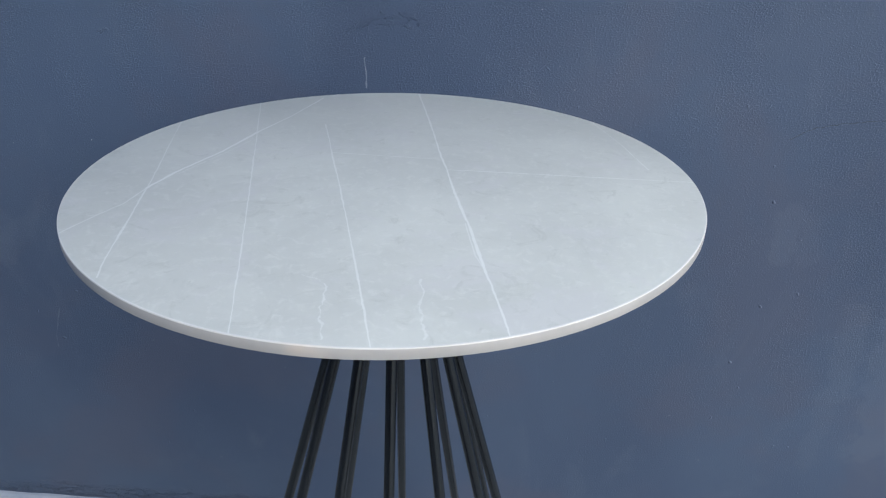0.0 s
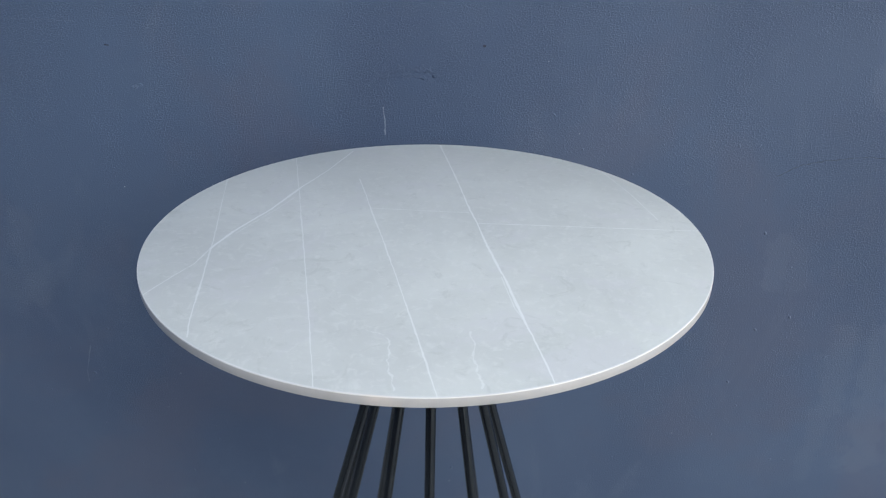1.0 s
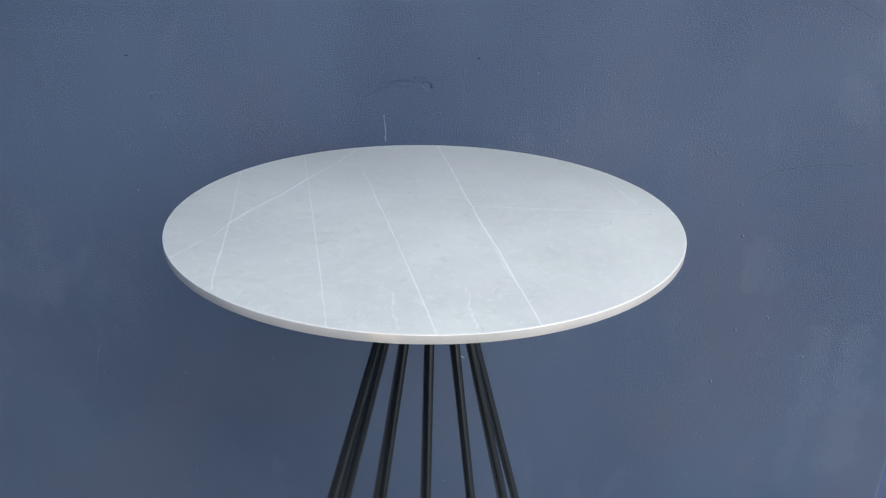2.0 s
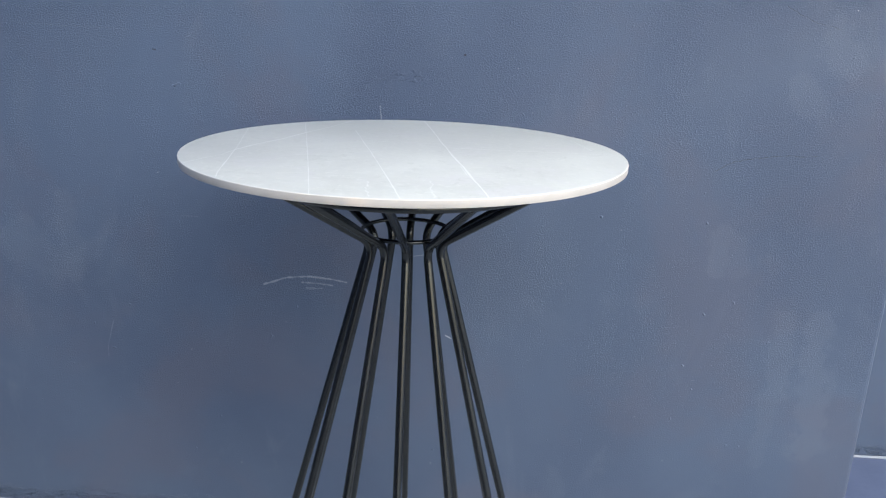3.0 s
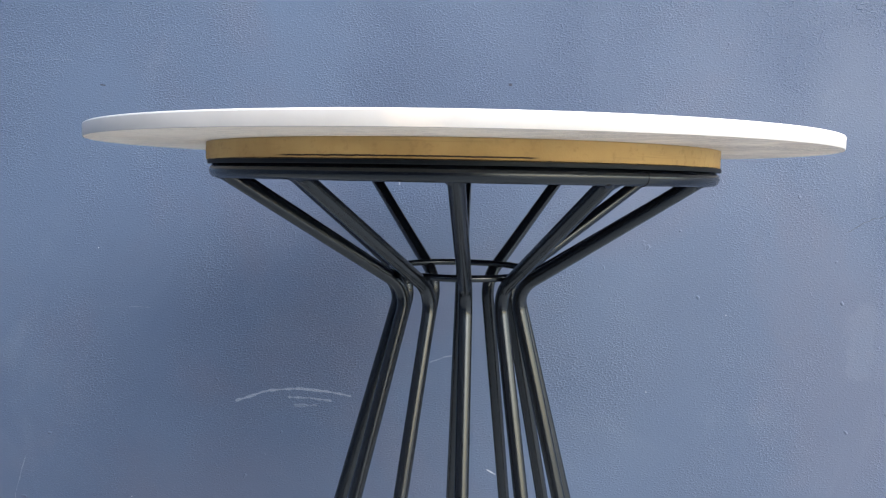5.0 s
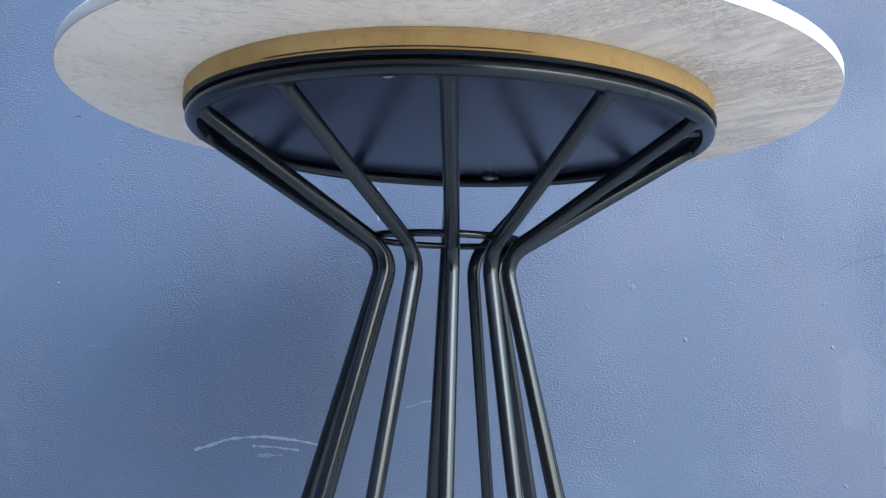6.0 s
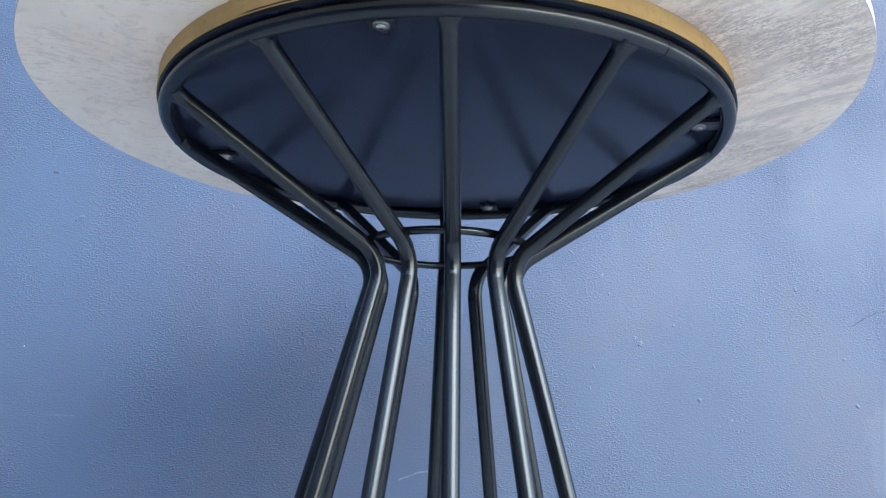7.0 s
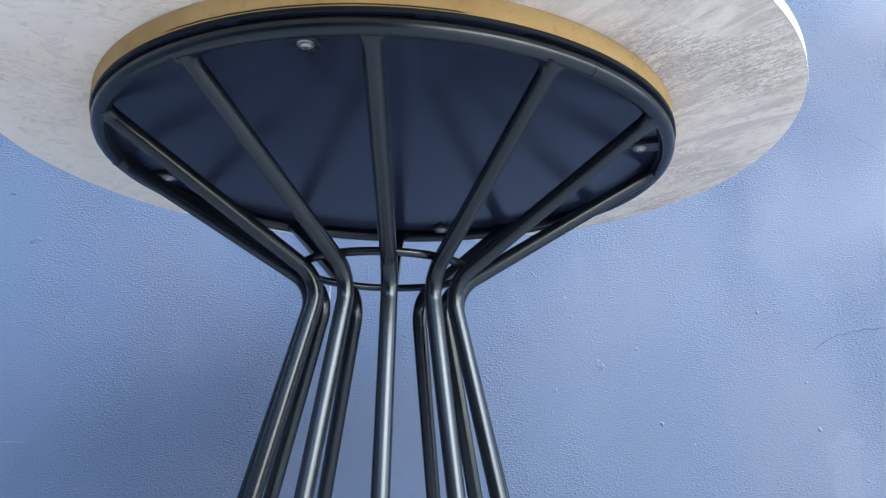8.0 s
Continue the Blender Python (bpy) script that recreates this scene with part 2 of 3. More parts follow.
def make_powder(name, colour, rough, specular=0.5):
    """Satin powder coat, slightly rubbed."""
    m, nodes, links, bsdf = material(name)
    nt = m.node_tree
    where = object_place(nt)
    blot = noise_tex(nt, where, 9, 4, 0.55)
    rub = noise_tex(nt, where, 55, 5, 0.6)
    base = mix(nt, ramp(nt, blot, 0.35, 0.75), colour, [c * 1.5 for c in colour])
    base = mix(nt, ramp(nt, rub, 0.72, 0.80, 0.0, 0.10), base, (0.06, 0.06, 0.06))
    links.new(base, bsdf.inputs["Base Color"])
    links.new(ramp(nt, blot, 0.3, 0.7, rough - 0.02, rough + 0.03), bsdf.inputs["Roughness"])
    bsdf.inputs["Specular IOR Level"].default_value = specular
    bsdf.inputs["Specular Tint"].default_value = (0.84, 0.94, 1.0, 1.0)
    links.new(bump(nt, noise_tex(nt, where, 1400, 2), 0.025, 0.0002), bsdf.inputs["Normal"])
    return m


def make_plain_metal(name, colour, rough):
    m, nodes, links, bsdf = material(name)
    nt = m.node_tree
    bsdf.inputs["Base Color"].default_value = (*colour, 1)
    bsdf.inputs["Metallic"].default_value = 1.0
    links.new(ramp(nt, noise_tex(nt, object_place(nt), 300, 4), 0.3, 0.7, rough - 0.06, rough + 0.1), bsdf.inputs["Roughness"])
    return m


def make_wall_paint():
    """Navy satin paint over rolled plaster, with scuffs, scratches and patched spots."""
    m, nodes, links, bsdf = material("navy_wall_paint")
    nt = m.node_tree
    where = object_place(nt)
    flat = vcalc(nt, "MULTIPLY", where, (1, 0, 1))
    cloud = noise_tex(nt, flat, 1.3, 5, 0.55, 0.4)
    patch = noise_tex(nt, flat, 4.5, 6, 0.6, 0.8)
    smear = noise_tex(nt, stretch(nt, flat, (7, 1, 2.6)), 1.0, 6, 0.65, 0.6)
    fine = noise_tex(nt, flat, 130, 4, 0.6)
    base = mix(nt, ramp(nt, cloud, 0.32, 0.68), (0.046, 0.070, 0.122), (0.059, 0.088, 0.145))
    base = mix(nt, ramp(nt, patch, 0.55, 0.75, 0.0, 0.45), base, (0.068, 0.096, 0.150))
    base = mix(nt, ramp(nt, smear, 0.58, 0.75, 0.0, 0.35), base, (0.083, 0.112, 0.166))
    haze = noise_tex(nt, vcalc(nt, "ADD", flat, (2.7, 0, 6.1)), 2.2, 5, 0.6, 0.5)
    base = mix(nt, ramp(nt, haze, 0.46, 0.64, 0.0, 0.40), base, (0.070, 0.078, 0.118))
    rag = ramp(nt, noise_tex(nt, flat, 13, 7, 0.75), 0.25, 0.75, 0.2, 1.7)
    smears = strokes(nt, wobble(nt, flat, 5, 0.10, plane=(1, 0, 1)), [
        (0.080, 0.8, [(-1.02, 0, 0.74), (-0.92, 0, 0.68)]),
        (0.050, 0.6, [(-0.90, 0, 0.84), (-0.88, 0, 0.70)]),
        (0.040, 0.8, [(0.87, 0, 0.62), (0.89, 0, 0.42)]),
        (0.050, 0.9, [(0.96, 0, 0.60), (0.98, 0, 0.28)]),
        (0.035, 0.6, [(0.86, 0, 0.40), (0.86, 0, 0.25)]),
        (0.030, 0.9, [(0.69, 0, 0.82), (0.69, 0, 0.73)]),
        (0.035, 0.5, [(0.73, 0, 0.80), (0.75, 0, 0.74)]),
        (0.045, 0.8, [(0.83, 0, 1.19), (0.87, 0, 1.12)]),
        (0.050, 1.0, [(0.88, 0, 1.28), (0.93, 0, 1.23)]),
        (0.030, 0.5, [(-0.15, 0, 0.90), (-0.14, 0, 0.80)]),
    ], rag)
    base = mix(nt, calc(nt, "MULTIPLY", smears, 0.10), base, (0.16, 0.19, 0.24))
    scratch_place = wobble(nt, flat, 22, 0.005, plane=(1, 0, 1))
    marks = strokes(nt, scratch_place, [
        (0.0029, 0.36, [(-0.408, 0, 0.651), (-0.349, 0, 0.671), (-0.296, 0, 0.676), (-0.242, 0, 0.672), (-0.201, 0, 0.665)]),
        (0.0034, 0.28, [(-0.312, 0, 0.659), (-0.270, 0, 0.659), (-0.236, 0, 0.655)]),
        (0.0040, 0.14, [(-0.300, 0, 0.645), (-0.262, 0, 0.646)]),
        (0.0020, 0.38, [(-0.120, 0, 1.102), (-0.118, 0, 1.075), (-0.117, 0, 1.047)]),
        (0.0018, 0.75, [(0.048, 0, 0.537), (0.063, 0, 0.529)]),
        (0.0012, 0.13, [(-0.806, 0, 0.530), (-0.826, 0, 0.460), (-0.827, 0, 0.432)]),
        (0.0016, 0.22, [(-0.058, 0, 0.731), (-0.032, 0, 0.742), (-0.012, 0, 0.746)]),
        (0.0010, 0.10, [(-0.610, 0, 0.817), (-0.565, 0, 0.818)]),
        (0.0010, 0.06, [(-0.980, 0, 1.262), (-0.700, 0, 1.255)]),
    ], ramp(nt, noise_tex(nt, flat, 60, 3), 0.35, 0.65, 0.3, 1.3))
    base = mix(nt, marks, base, (0.34, 0.37, 0.42))
    cracks = strokes(nt, wobble(nt, flat, 40, 0.012, plane=(1, 0, 1)), [
        (0.0011, 0.8, [(0.655, 0, 0.980), (0.700, 0, 1.004), (0.740, 0, 1.014), (0.800, 0, 1.021), (0.885, 0, 1.024)]),
        (0.0011, 0.6, [(0.765, 0, 1.349), (0.803, 0, 1.326), (0.842, 0, 1.311), (0.885, 0, 1.303)]),
    ], ramp(nt, noise_tex(nt, flat, 50, 3), 0.35, 0.65, 0.4, 1.3))
    base = mix(nt, calc(nt, "MULTIPLY", cracks, 0.8), base, (0.02, 0.025, 0.04))
    dust = noise_tex(nt, flat, 75, 2, 0.5)
    base = mix(nt, ramp(nt, dust, 0.765, 0.80, 0.0, 0.6), base, (0.42, 0.45, 0.50))
    chips = strokes(nt, flat, [
        (0.0017, 0.8, [(-0.648, 0, 1.212), (-0.641, 0, 1.211)]),
        (0.0030, 0.8, [(0.071, 0, 1.222), (0.073, 0, 1.222)]),
    ])
    base = mix(nt, chips, base, (0.012, 0.014, 0.025))
    links.new(base, bsdf.inputs["Base Color"])
    rough = ramp(nt, patch, 0.3, 0.7, 0.50, 0.42)
    links.new(rough, bsdf.inputs["Roughness"])
    bsdf.inputs["Specular IOR Level"].default_value = 0.28
    # Relief: slow waves of the plaster, orange peel of the roller, runs, nibs, scars.
    warp = wobble(nt, flat, 30, 0.006, plane=(1, 0, 1))
    peel = ramp(nt, noise_tex(nt, stretch(nt, warp, (0.8, 1, 1.35), (0, 0.12, 0)), 300, 1, 0.5), 0.46, 0.80)
    coarse = noise_tex(nt, stretch(nt, flat, (1, 1, 1), (0.3, 0.8, 1.1)), 75, 2, 0.5)
    region = noise_tex(nt, stretch(nt, flat, (2.6, 1, 1.2)), 1.5, 3, 0.6)
    height = nodes_z(nt, where)
    where_peel = calc(nt, "MULTIPLY", ramp(nt, region, 0.38, 0.62, 0.22, 1.15), ramp(nt, height, 0.25, 0.80, 0.22, 1.0))
    runs = noise_tex(nt, stretch(nt, flat, (95, 1, 5)), 1.0, 3, 0.5)
    where_runs = strokes(nt, flat, [(0.10, 1.0, [(0.53, 0, 1.42), (0.53, 0, 1.22)]), (0.05, 0.5, [(0.36, 0, 1.30), (0.37, 0, 1.0)])])
    nibs = calc(nt, "MULTIPLY", ramp(nt, noise_tex(nt, flat, 60, 1, 0.5), 0.74, 0.84), 0.6)
    scar_width = ramp(nt, noise_tex(nt, flat, 90, 4, 0.7), 0.44, 0.60, 0.05, 1.5)
    scars = strokes(nt, wobble(nt, flat, 60, 0.030, 5, plane=(1, 0, 1)), [
        (0.0045, 0.9, [(-0.158, 0, 1.138), (-0.123, 0, 1.164), (-0.087, 0, 1.176), (-0.043, 0, 1.178), (-0.015, 0, 1.168)]),
        (0.0040, 0.7, [(-0.095, 0, 1.160), (-0.060, 0, 1.163), (-0.030, 0, 1.156)]),
        (0.0050, 0.6, [(0.312, 0, 0.954), (0.316, 0, 0.946)]),
        (0.0050, 1.0, [(-0.604, 0, 1.134), (-0.592, 0, 1.137)]),
        (0.0040, 0.8, [(-0.560, 0, 1.245), (-0.552, 0, 1.247)]),
    ], scar_width)
    foot = ramp(nt, calc(nt, "MULTIPLY_ADD", noise_tex(nt, flat, 9, 3), 0.05, height), 0.02, 0.060, 1.0, 0.0)
    crumble = calc(nt, "MULTIPLY", foot, ramp(nt, noise_tex(nt, stretch(nt, flat, (42, 1, 120)), 1.0, 5, 0.65, 0.6), 0.46, 0.70))
    relief = bump(nt, noise_tex(nt, flat, 2.6, 3, 0.5), 0.5, 0.012)
    relief = bump(nt, calc(nt, "MULTIPLY", calc(nt, "MULTIPLY_ADD", coarse, 0.22, calc(nt, "MULTIPLY_ADD", ramp(nt, noise_tex(nt, stretch(nt, warp, (1, 1, 1.2), (0, 0.4, 0)), 560, 1, 0.5), 0.46, 0.80), 0.30, peel)), where_peel), 0.9, 0.00115, relief)
    relief = bump(nt, calc(nt, "MULTIPLY", runs, where_runs), 0.5, 0.0011, relief)
    relief = bump(nt, calc(nt, "MULTIPLY_ADD", scars, 1.2, nibs), 0.9, 0.0025, relief)
    relief = bump(nt, crumble, 0.9, 0.005, relief)
    relief = bump(nt, calc(nt, "MULTIPLY", cracks, -1.0), 0.6, 0.0015, relief)
    links.new(relief, bsdf.inputs["Normal"])
    return m


def make_concrete():
    m, nodes, links, bsdf = material("pale_concrete")
    nt = m.node_tree
    where = object_place(nt)
    a = noise_tex(nt, where, 1.4, 7, 0.6)
    b = noise_tex(nt, where, 60, 5, 0.65)
    base = mix(nt, ramp(nt, a, 0.3, 0.7), (0.315, 0.337, 0.352), (0.385, 0.410, 0.428))
    base = mix(nt, ramp(nt, b, 0.5, 0.75, 0.0, 0.4), base, (0.22, 0.22, 0.22))
    links.new(base, bsdf.inputs["Base Color"])
    bsdf.inputs["Roughness"].default_value = 0.6
    links.new(bump(nt, b, 0.3, 0.003), bsdf.inputs["Normal"])
    return m


def make_floor_paint(name, low, high):
    m, nodes, links, bsdf = material(name)
    nt = m.node_tree
    where = object_place(nt)
    a = noise_tex(nt, where, 6, 6, 0.6)
    b = noise_tex(nt, where, 90, 5, 0.65)
    base = mix(nt, ramp(nt, a, 0.3, 0.7), low, high)
    base = mix(nt, ramp(nt, b, 0.6, 0.75, 0.0, 0.3), base, [c * 0.6 for c in low])
    links.new(base, bsdf.inputs["Base Color"])
    bsdf.inputs["Roughness"].default_value = 0.4
    links.new(bump(nt, b, 0.25, 0.002), bsdf.inputs["Normal"])
    return m


STONE, BACK, BOARD = make_stone(), make_underside(), make_fibreboard()
EDGE = make_edge("ground_stone_edge", (0.34, 0.335, 0.33), (0.40, 0.39, 0.385))
# Paler copy of the edge: the light caught along the arris, put into colour.
ARRIS = make_edge("arris_highlight", (0.58, 0.58, 0.57), (0.66, 0.66, 0.65))
STEEL = make_powder("black_powder_coat", (0.0045, 0.0054, 0.0068), 0.24, 0.50)
PLATE = make_powder("dark_plate", (0.016, 0.020, 0.037), 0.22, 0.42)
BLACK = make_powder("matt_black_edge", (0.003, 0.004, 0.006), 0.55, 0.25)
TAB = make_plain_metal("zinc_tab", (0.10, 0.10, 0.10), 0.42)
SCREW = make_plain_metal("zinc_screw", (0.42, 0.40, 0.37), 0.34)
PAINT, CONCRETE = make_wall_paint(), make_concrete()
FLOOR_PAINT = make_floor_paint("blue_floor_paint", (0.085, 0.115, 0.20), (0.11, 0.145, 0.24))
MORTAR = make_floor_paint("pale_mortar", (0.24, 0.28, 0.35), (0.31, 0.35, 0.42))


# ---- mesh helpers ----
def mesh_of(name, bm, *materials, smooth=40):
    bmesh.ops.recalc_face_normals(bm, faces=bm.faces)
    me = bpy.data.meshes.new(name)
    bm.to_mesh(me)
    bm.free()
    for mat in materials:
        me.materials.append(mat)
    if smooth:
        me.polygons.foreach_set("use_smooth", [True] * len(me.polygons))
        me.set_sharp_from_angle(angle=radians(smooth))
    return me


def part(name, bm, mat, parent, label="", smooth=40):
    ob = new(name, mesh_of(name, bm, *(mat if isinstance(mat, tuple) else (mat,)), smooth=smooth))
    ob.parent = parent
    return tagged(ob, label)


def lathe(profile, steps=128, slots=None, close=True):
    """Turns a closed profile of (radius, z) round the z axis. slots: a material slot for each side."""
    bm = bmesh.new()
    rings = []
    for r, z in profile:
        if r < 1e-6:
            rings.append([bm.verts.new((0, 0, z))])
        else:
            rings.append([bm.verts.new((r * math.sin(2 * math.pi * k / steps), -r * math.cos(2 * math.pi * k / steps), z)) for k in range(steps)])
    pairs = list(zip(rings, rings[1:])) + ([(rings[-1], rings[0])] if close else [])
    for n, (a, b) in enumerate(pairs):
        for k in range(steps):
            j = (k + 1) % steps
            if len(a) == 1 and len(b) == 1:
                continue
            if len(a) == 1:
                f = bm.faces.new((a[0], b[k], b[j]))
            elif len(b) == 1:
                f = bm.faces.new((a[k], a[j], b[0]))
            else:
                f = bm.faces.new((a[k], a[j], b[j], b[k]))
            if slots:
                f.material_index = slots[n]
    return bm


def tube(points, radius, sides=20, closed=False):
    """A round tube along the points, with flat ends unless closed."""
    bm = bmesh.new()
    pts = [Vector(p) for p in points]
    count = len(pts)
    rings, side = [], None
    for n, p in enumerate(pts):
        before, after = (pts[n - 1], pts[(n + 1) % count]) if closed else (pts[max(n - 1, 0)], pts[min(n + 1, count - 1)])
        way = (after - before).normalized()
        if side is None:
            side = way.orthogonal().normalized()
        side = (side - way * side.dot(way)).normalized()
        up = way.cross(side)
        rings.append([bm.verts.new(p + radius * (math.cos(2 * math.pi * k / sides) * side + math.sin(2 * math.pi * k / sides) * up)) for k in range(sides)])
    pairs = list(zip(rings, rings[1:])) + ([(rings[-1], rings[0])] if closed else [])
    for a, b in pairs:
        for k in range(sides):
            j = (k + 1) % sides
            bm.faces.new((a[k], a[j], b[j], b[k]))
    if not closed:
        bm.faces.new(rings[0][::-1])
        bm.faces.new(rings[-1])
    return bm


def hoop(radius, z, thick, centre=(0, 0), steps=160, sides=20):
    return tube([(centre[0] + radius * math.sin(2 * math.pi * k / steps), centre[1] - radius * math.cos(2 * math.pi * k / steps), z)
                 for k in range(steps)], thick, sides, closed=True)


def box(bm, low, high):
    verts = [bm.verts.new((x, y, z)) for z in (low[2], high[2]) for y in (low[1], high[1]) for x in (low[0], high[0])]
    for f in ((0, 2, 3, 1), (4, 5, 7, 6), (0, 1, 5, 4), (2, 6, 7, 3), (0, 4, 6, 2), (1, 3, 7, 5)):
        bm.faces.new([verts[k] for k in f])
    return bm


# ---- setting ----
def structure(name, bm, mat, label, category, bevel=0.0):
    ob = new(name, mesh_of(name, bm, mat, smooth=0))
    if bevel:
        b = ob.modifiers.new("bevel", "BEVEL")
        b.width, b.segments = bevel, 3
    return tagged(ob, label, category, kind="structure")


bm = bmesh.new()
bmesh.ops.create_grid(bm, x_segments=4, y_segments=4, size=400, matrix=Matrix.Translation((0, 0, FLOOR)))
structure("ground", bm, CONCRETE, "pale worn concrete ground along the painted wall", "ground")
structure("wall_main", box(bmesh.new(), (-4.0, WALL_Y, -0.05), (WALL_X, RECESS_Y + 0.2, 2.5)), PAINT,
          "navy painted plaster wall with scratches and roller texture", "wall", 0.010)
# Added out of view: holds back sky light and reflections from the left.
structure("shade_wall_side", box(bmesh.new(), (-2.20, -2.898, -0.05), (-2.00, WALL_Y - 0.003, 2.3)), PAINT,
          "unseen navy side wall, added to cut light from the left", "wall")
# Added behind the camera: blocks low sky at front left, darkening the legs' reflections.
structure("shade_wall_opposite", box(bmesh.new(), (-2.20, -3.1, -0.05), (0.6, -2.9, 1.85)), PAINT,
          "unseen navy wall behind the camera, added to block low sky", "wall")
structure("wall_recess", box(bmesh.new(), (WALL_X + 0.002, RECESS_Y, -0.05), (5.0, RECESS_Y + 0.2, 2.5)), PAINT,
          "navy painted wall set back beyond the corner", "wall")


def ragged_fillet(low_x, high_x, y, size, seed, step=0.02):
    """A hand-laid line of mortar along the foot of a wall that faces -y."""
    bm = bmesh.new()
    count = int((high_x - low_x) / step)
    rows = []
    for k in range(count + 1):
        x = low_x + (high_x - low_x) * k / count
        up = size * (0.8 + 0.6 * noise.noise(Vector((x * 9, seed, 0))))
        out = size * (1.0 + 0.7 * noise.noise(Vector((x * 14, seed + 5, 0))))
        rows.append([bm.verts.new(p) for p in ((x, y + 0.004, FLOOR + up), (x, y - out * 0.45, FLOOR + up * 0.62), (x, y - out, FLOOR + 0.0006), (x, y + 0.004, FLOOR + 0.0006))])
    for a, b in zip(rows, rows[1:]):
        for i in range(4):
            j = (i + 1) % 4
            bm.faces.new((a[i], a[j], b[j], b[i]))
    bm.faces.new(rows[0])
    bm.faces.new(rows[-1][::-1])
    return bm


structure("pavement", box(bmesh.new(), (WALL_X + 0.002, 0.40, FLOOR - 0.04), (4.998, RECESS_Y - 0.002, FLOOR + 0.004)), FLOOR_PAINT,
          "glossy blue painted concrete strip in the recess", "pavement")
structure("trim_main", ragged_fillet(-1.99, WALL_X - 0.02, WALL_Y, 0.013, 1.0), MORTAR, "pale ragged mortar line at the wall's foot", "trim")
structure("trim_recess", box(bmesh.new(), (WALL_X + 0.004, RECESS_Y - 0.007, FLOOR + 0.004), (4.99, RECESS_Y - 0.001, FLOOR + 0.0115)), MORTAR,
          "pale mortar line at the foot of the recess", "trim", 0.002)


# ---- the table ----
def arc_bend(a, corner, b, radius, steps=24):
    """Points of the path a, corner, b with the corner rounded."""
    a, corner, b = Vector(a), Vector(corner), Vector(b)
    u, v = (a - corner).normalized(), (b - corner).normalized()
    half = u.angle(v) / 2
    reach = radius / math.tan(half)
    centre = corner + (u + v).normalized() * radius / math.sin(half)
    p, q = corner + u * reach - centre, corner + v * reach - centre
    out = [a]
    total = p.angle(q)
    for k in range(steps + 1):
        w = k / steps
        out.append(centre + (p * math.sin((1 - w) * total) + q * math.sin(w * total)) / math.sin(total))
    return out + [b]


# How each hand-bent leg strays: turn at the ring and at the neck in degrees, reach at the neck, foot in x and y.
STRAY = [
    (0.2, 1.17, -0.0002, -0.0006, 0.0009),
    (-0.6, 2.84, 0.0029, -0.0000, 0.0015),
    (-0.6, 0.70, -0.0001, 0.0093, 0.0035),
    (0.8, 0.51, -0.0036, 0.0027, 0.0038),
    (0.0, 1.17, -0.0020, -0.0153, 0.0017),
    (0.0, 0.81, -0.0004, -0.0006, 0.0014),
    (0.0, -1.76, 0.0001, 0.0034, 0.0006),
    (0.0, -2.83, -0.0021, 0.0077, 0.0016),
    (0.0, 0.41, 0.0012, -0.0012, 0.0011),
    (0.0, -0.68, 0.0012, -0.0023, 0.0048),
    (-2.0, -1.18, 0.0024, -0.0051, 0.0015),
    (-0.8, -0.91, 0.0004, 0.0005, 0.0016),
]


def weld_flare(head, way, tangent, radius, start, reach, seed):
    """A fillet of weld that spreads from a leg along the ring."""
    side = (tangent - way * tangent.dot(way)).normalized()
    up = way.cross(side)
    bm = bmesh.new()
    rings = []
    for n in range(7):
        w = n / 6
        ring = []
        for k in range(24):
            a = 2 * math.pi * k / 24
            uneven = 1 + 0.5 * noise.noise(Vector((math.cos(a) * 2 + seed, math.sin(a) * 2, w * 3)))
            out = radius - 0.0003 + 0.0080 * (1 - w) ** 2 * math.cos(a) ** 2 * uneven
            ring.append(bm.verts.new(head + way * (start + reach * w) + out * (math.cos(a) * side + math.sin(a) * up)))
        rings.append(ring)
    for a, b in zip(rings, rings[1:]):
        for k in range(24):
            j = (k + 1) % 24
            bm.faces.new((a[k], a[j], b[j], b[k]))
    bm.faces.new(rings[0][::-1])
    bm.faces.new(rings[-1])
    return bm


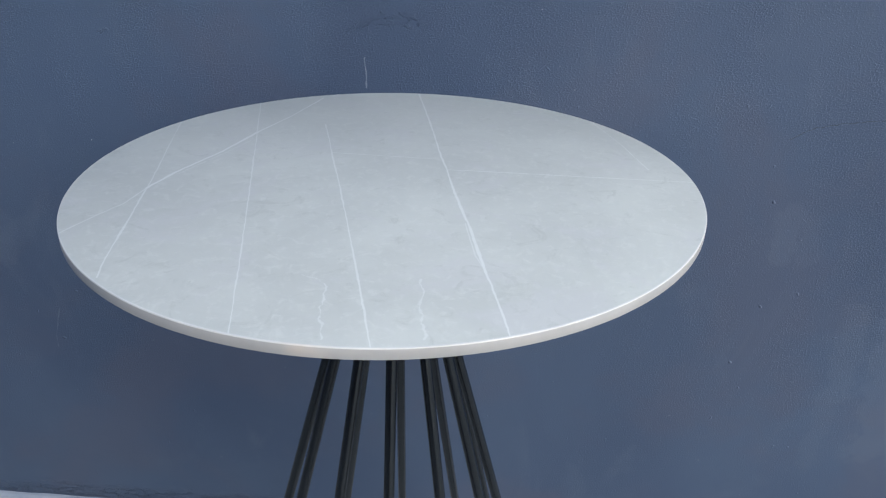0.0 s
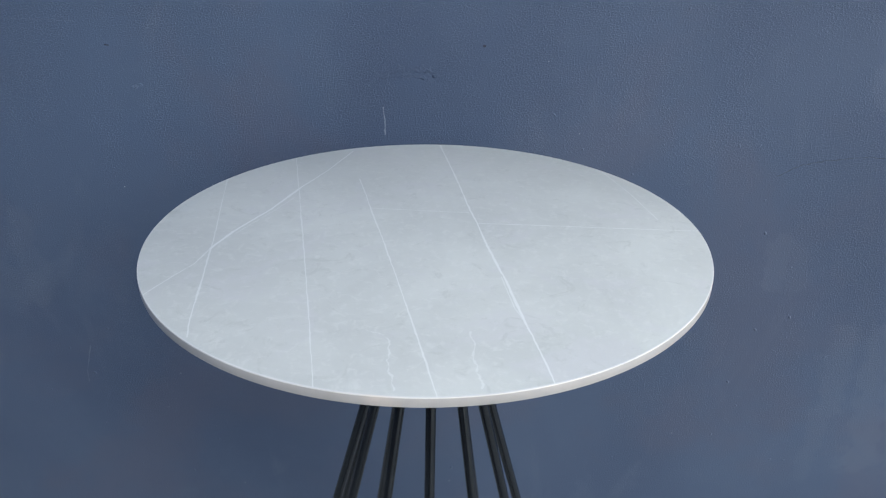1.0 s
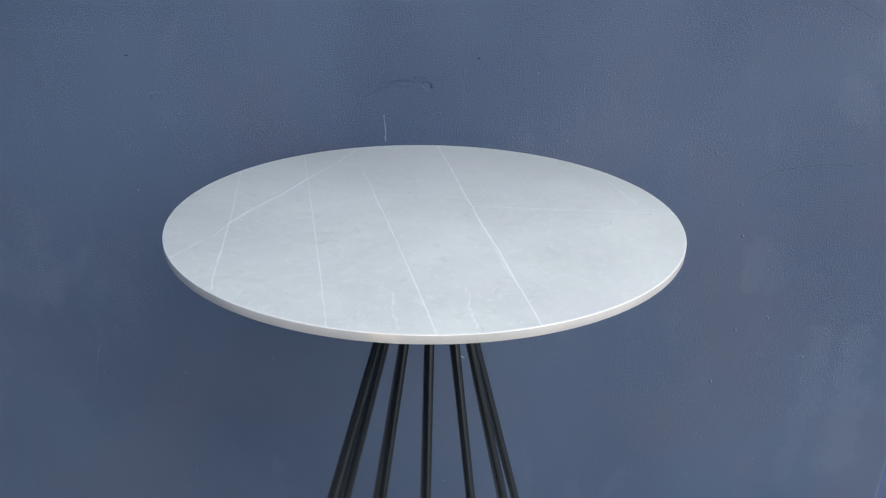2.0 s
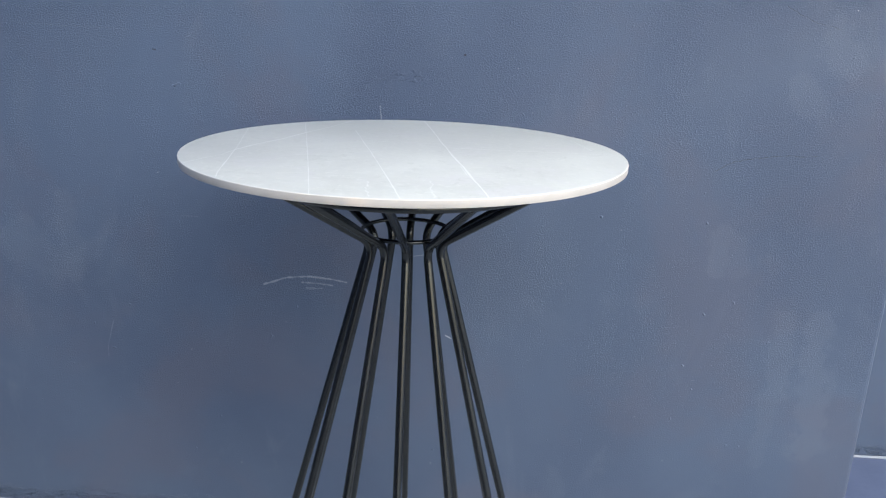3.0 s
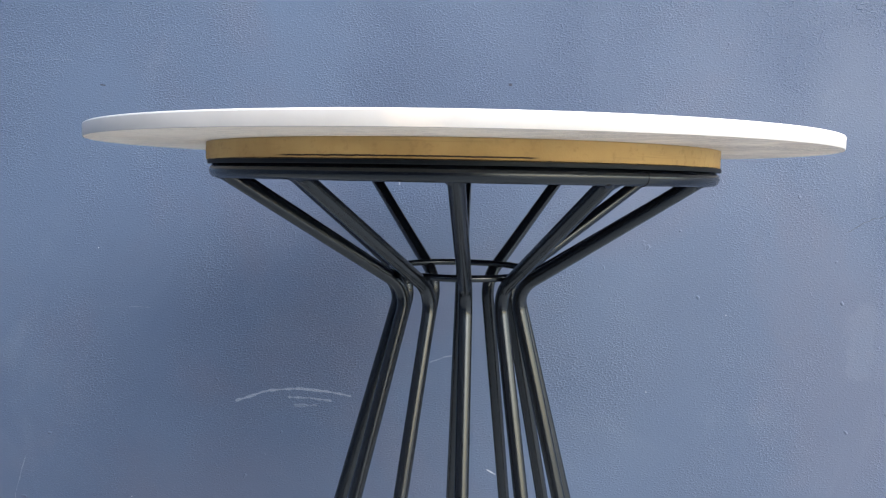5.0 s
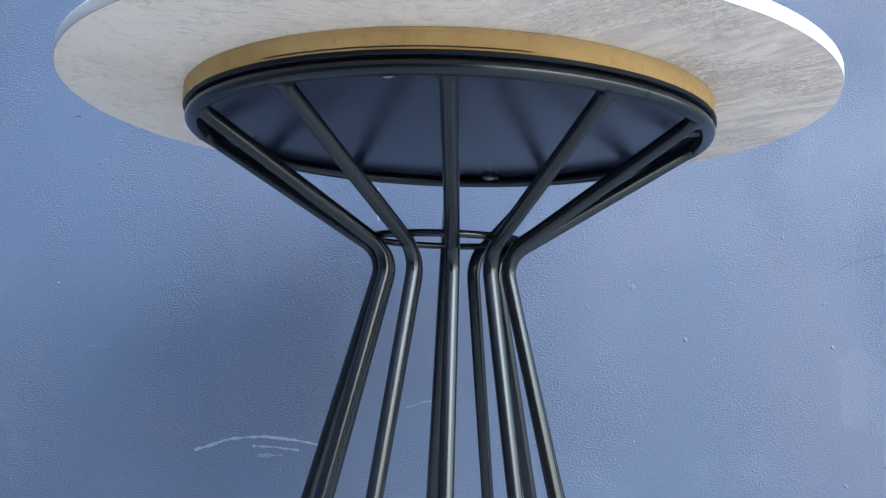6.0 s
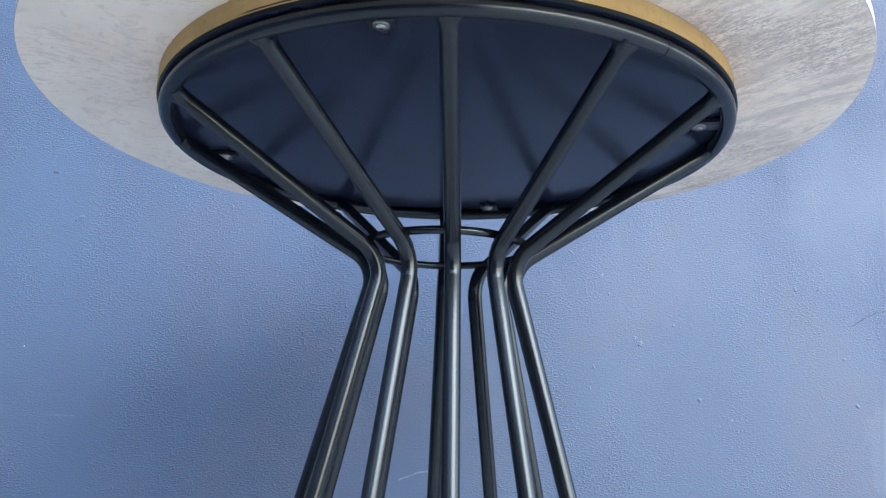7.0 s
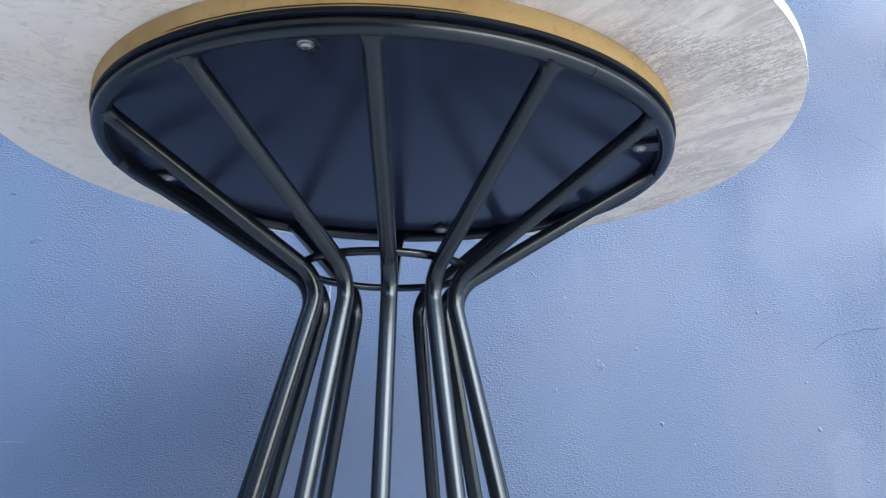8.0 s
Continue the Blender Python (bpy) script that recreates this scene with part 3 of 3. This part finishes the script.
def bar_table():
    table = new("bar_table")
    tagged(table, "tall round bar table, pale veined stone top, black steel tube legs", "table")
    # Stone slab: origin at the centre of its upper face, softened arrises.
    e, d, t = 0.0013, 0.0007, SLAB
    profile = [(0, 0), (R - e, 0), (R - e * 0.3, -e * 0.3), (R, -e), (R, -t + d), (R - d * 0.3, -t + d * 0.3), (R - d, -t), (0, -t)]
    top = part("tabletop", lathe(profile, 256, (0, 3, 3, 1, 1, 1, 2), close=False), (STONE, EDGE, BACK, ARRIS), table,
               "round pale grey stone slab with thin white veins", smooth=30)
    top.location = (0, 0, H)
    rb, zb0, zb1 = 0.2478, -SLAB - 0.0002, -0.0275
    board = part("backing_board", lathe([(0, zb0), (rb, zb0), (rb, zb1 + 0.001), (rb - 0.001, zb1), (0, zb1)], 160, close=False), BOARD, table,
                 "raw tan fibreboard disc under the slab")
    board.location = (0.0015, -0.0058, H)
    zp = zb1 - 0.0002
    plate = part("mounting_plate", lathe([(0, zp), (0.2466, zp), (0.2466, zp - 0.0026), (0.2460, zp - 0.0032), (0, zp - 0.0032)], 160, (1, 1, 1, 0), close=False), (PLATE, BLACK), table,
                 "dark glossy disc under the board")
    plate.location = (CENTRE.x, CENTRE.y, H)
    ring_r, ring_t, ring_z = 0.2391, 0.0064, H + zp - 0.0032 - 0.0061
    ring = part("top_ring", hoop(ring_r, ring_z, ring_t, (CENTRE.x, CENTRE.y)), STEEL, table, "black steel ring carrying the top")
    seam_a = radians(36)
    part("seam", tube([CENTRE + Vector((ring_r * math.sin(seam_a + d), -ring_r * math.cos(seam_a + d), ring_z)) for d in (-0.0035, 0.0035)], ring_t + 0.0004, 20),
         STEEL, ring, "raised weld seam")
    # Twelve legs: out to the ring above the neck, out to the ground below it.
    neck_r, neck_z, foot_r = 0.0593, H - 0.1494, 0.3149
    leg_t = 0.0067
    for k, (top_turn, turn, reach, foot_x, foot_y) in enumerate(STRAY):
        a, b, c = radians(30 * k - 0.3 + top_turn), radians(30 * k + 3.33 + turn), radians(30 * k + 3.62)
        out_top, out_neck, out_low = [Vector((math.sin(w), -math.cos(w), 0)) for w in (a, b, c)]
        head = CENTRE + out_top * (ring_r - 0.0008) + Vector((0, 0, ring_z + 0.0006))
        bend = NECK + out_neck * (neck_r + reach) + Vector((0, 0, neck_z))
        foot = Vector((-0.0071 + foot_x, 0.0005 + foot_y, FLOOR)) + out_low * foot_r
        leg = part("leg", tube(arc_bend(head, bend, foot, 0.030), leg_t, 24), STEEL, table)
        way = (bend - head).normalized()
        part("weld", weld_flare(head, way, Vector((math.cos(a), math.sin(a), 0)), leg_t, 0.0, 0.0165, k * 1.7), STEEL, leg, "uneven painted weld")
    part("neck_ring", hoop(0.0725, H - 0.1330, 0.0034, (NECK.x - 0.002, NECK.y), 96, 14), STEEL, table, "thin black ring tying the legs at the neck")
    # Four tabs on the ring with a screw each.
    for deg in (-11.5, 76, 166.5, 257):
        a = radians(deg)
        turn = Matrix.Translation((CENTRE.x, CENTRE.y, zp + H - 0.0032)) @ Matrix.Rotation(a, 4, "Z")
        bmt = box(bmesh.new(), (-0.009, -0.236, -0.0042), (0.009, -0.206, -0.0012))
        bmesh.ops.bevel(bmt, geom=[ed for ed in bmt.edges if abs(ed.verts[0].co.z - ed.verts[1].co.z) > 0.002 and ed.verts[0].co.y > -0.21],
                        offset=0.0065, segments=2, affect="EDGES")
        bmt.transform(turn)
        tab = part("tab", bmt, TAB, table, "grey zinc fixing tab")
        washer = lathe([(0.0020, 0), (0.0056, 0), (0.0056, -0.0007), (0.0052, -0.0010), (0.0020, -0.0010)], 24)
        washer.transform(turn @ Matrix.Translation((0, -0.2175, -0.0042)))
        part("washer", washer, SCREW, tab, "thin zinc washer")
        s = lathe([(0, -0.0010), (0.0040, -0.0010), (0.0039, -0.0018), (0.0030, -0.0026), (0.0017, -0.0029), (0.0015, -0.0016), (0, -0.0016)], 24, close=False)
        s.transform(turn @ Matrix.Translation((0, -0.2175, -0.0042)))
        part("screw", s, SCREW, tab, "bright round-headed screw")
    return table


bar_table()
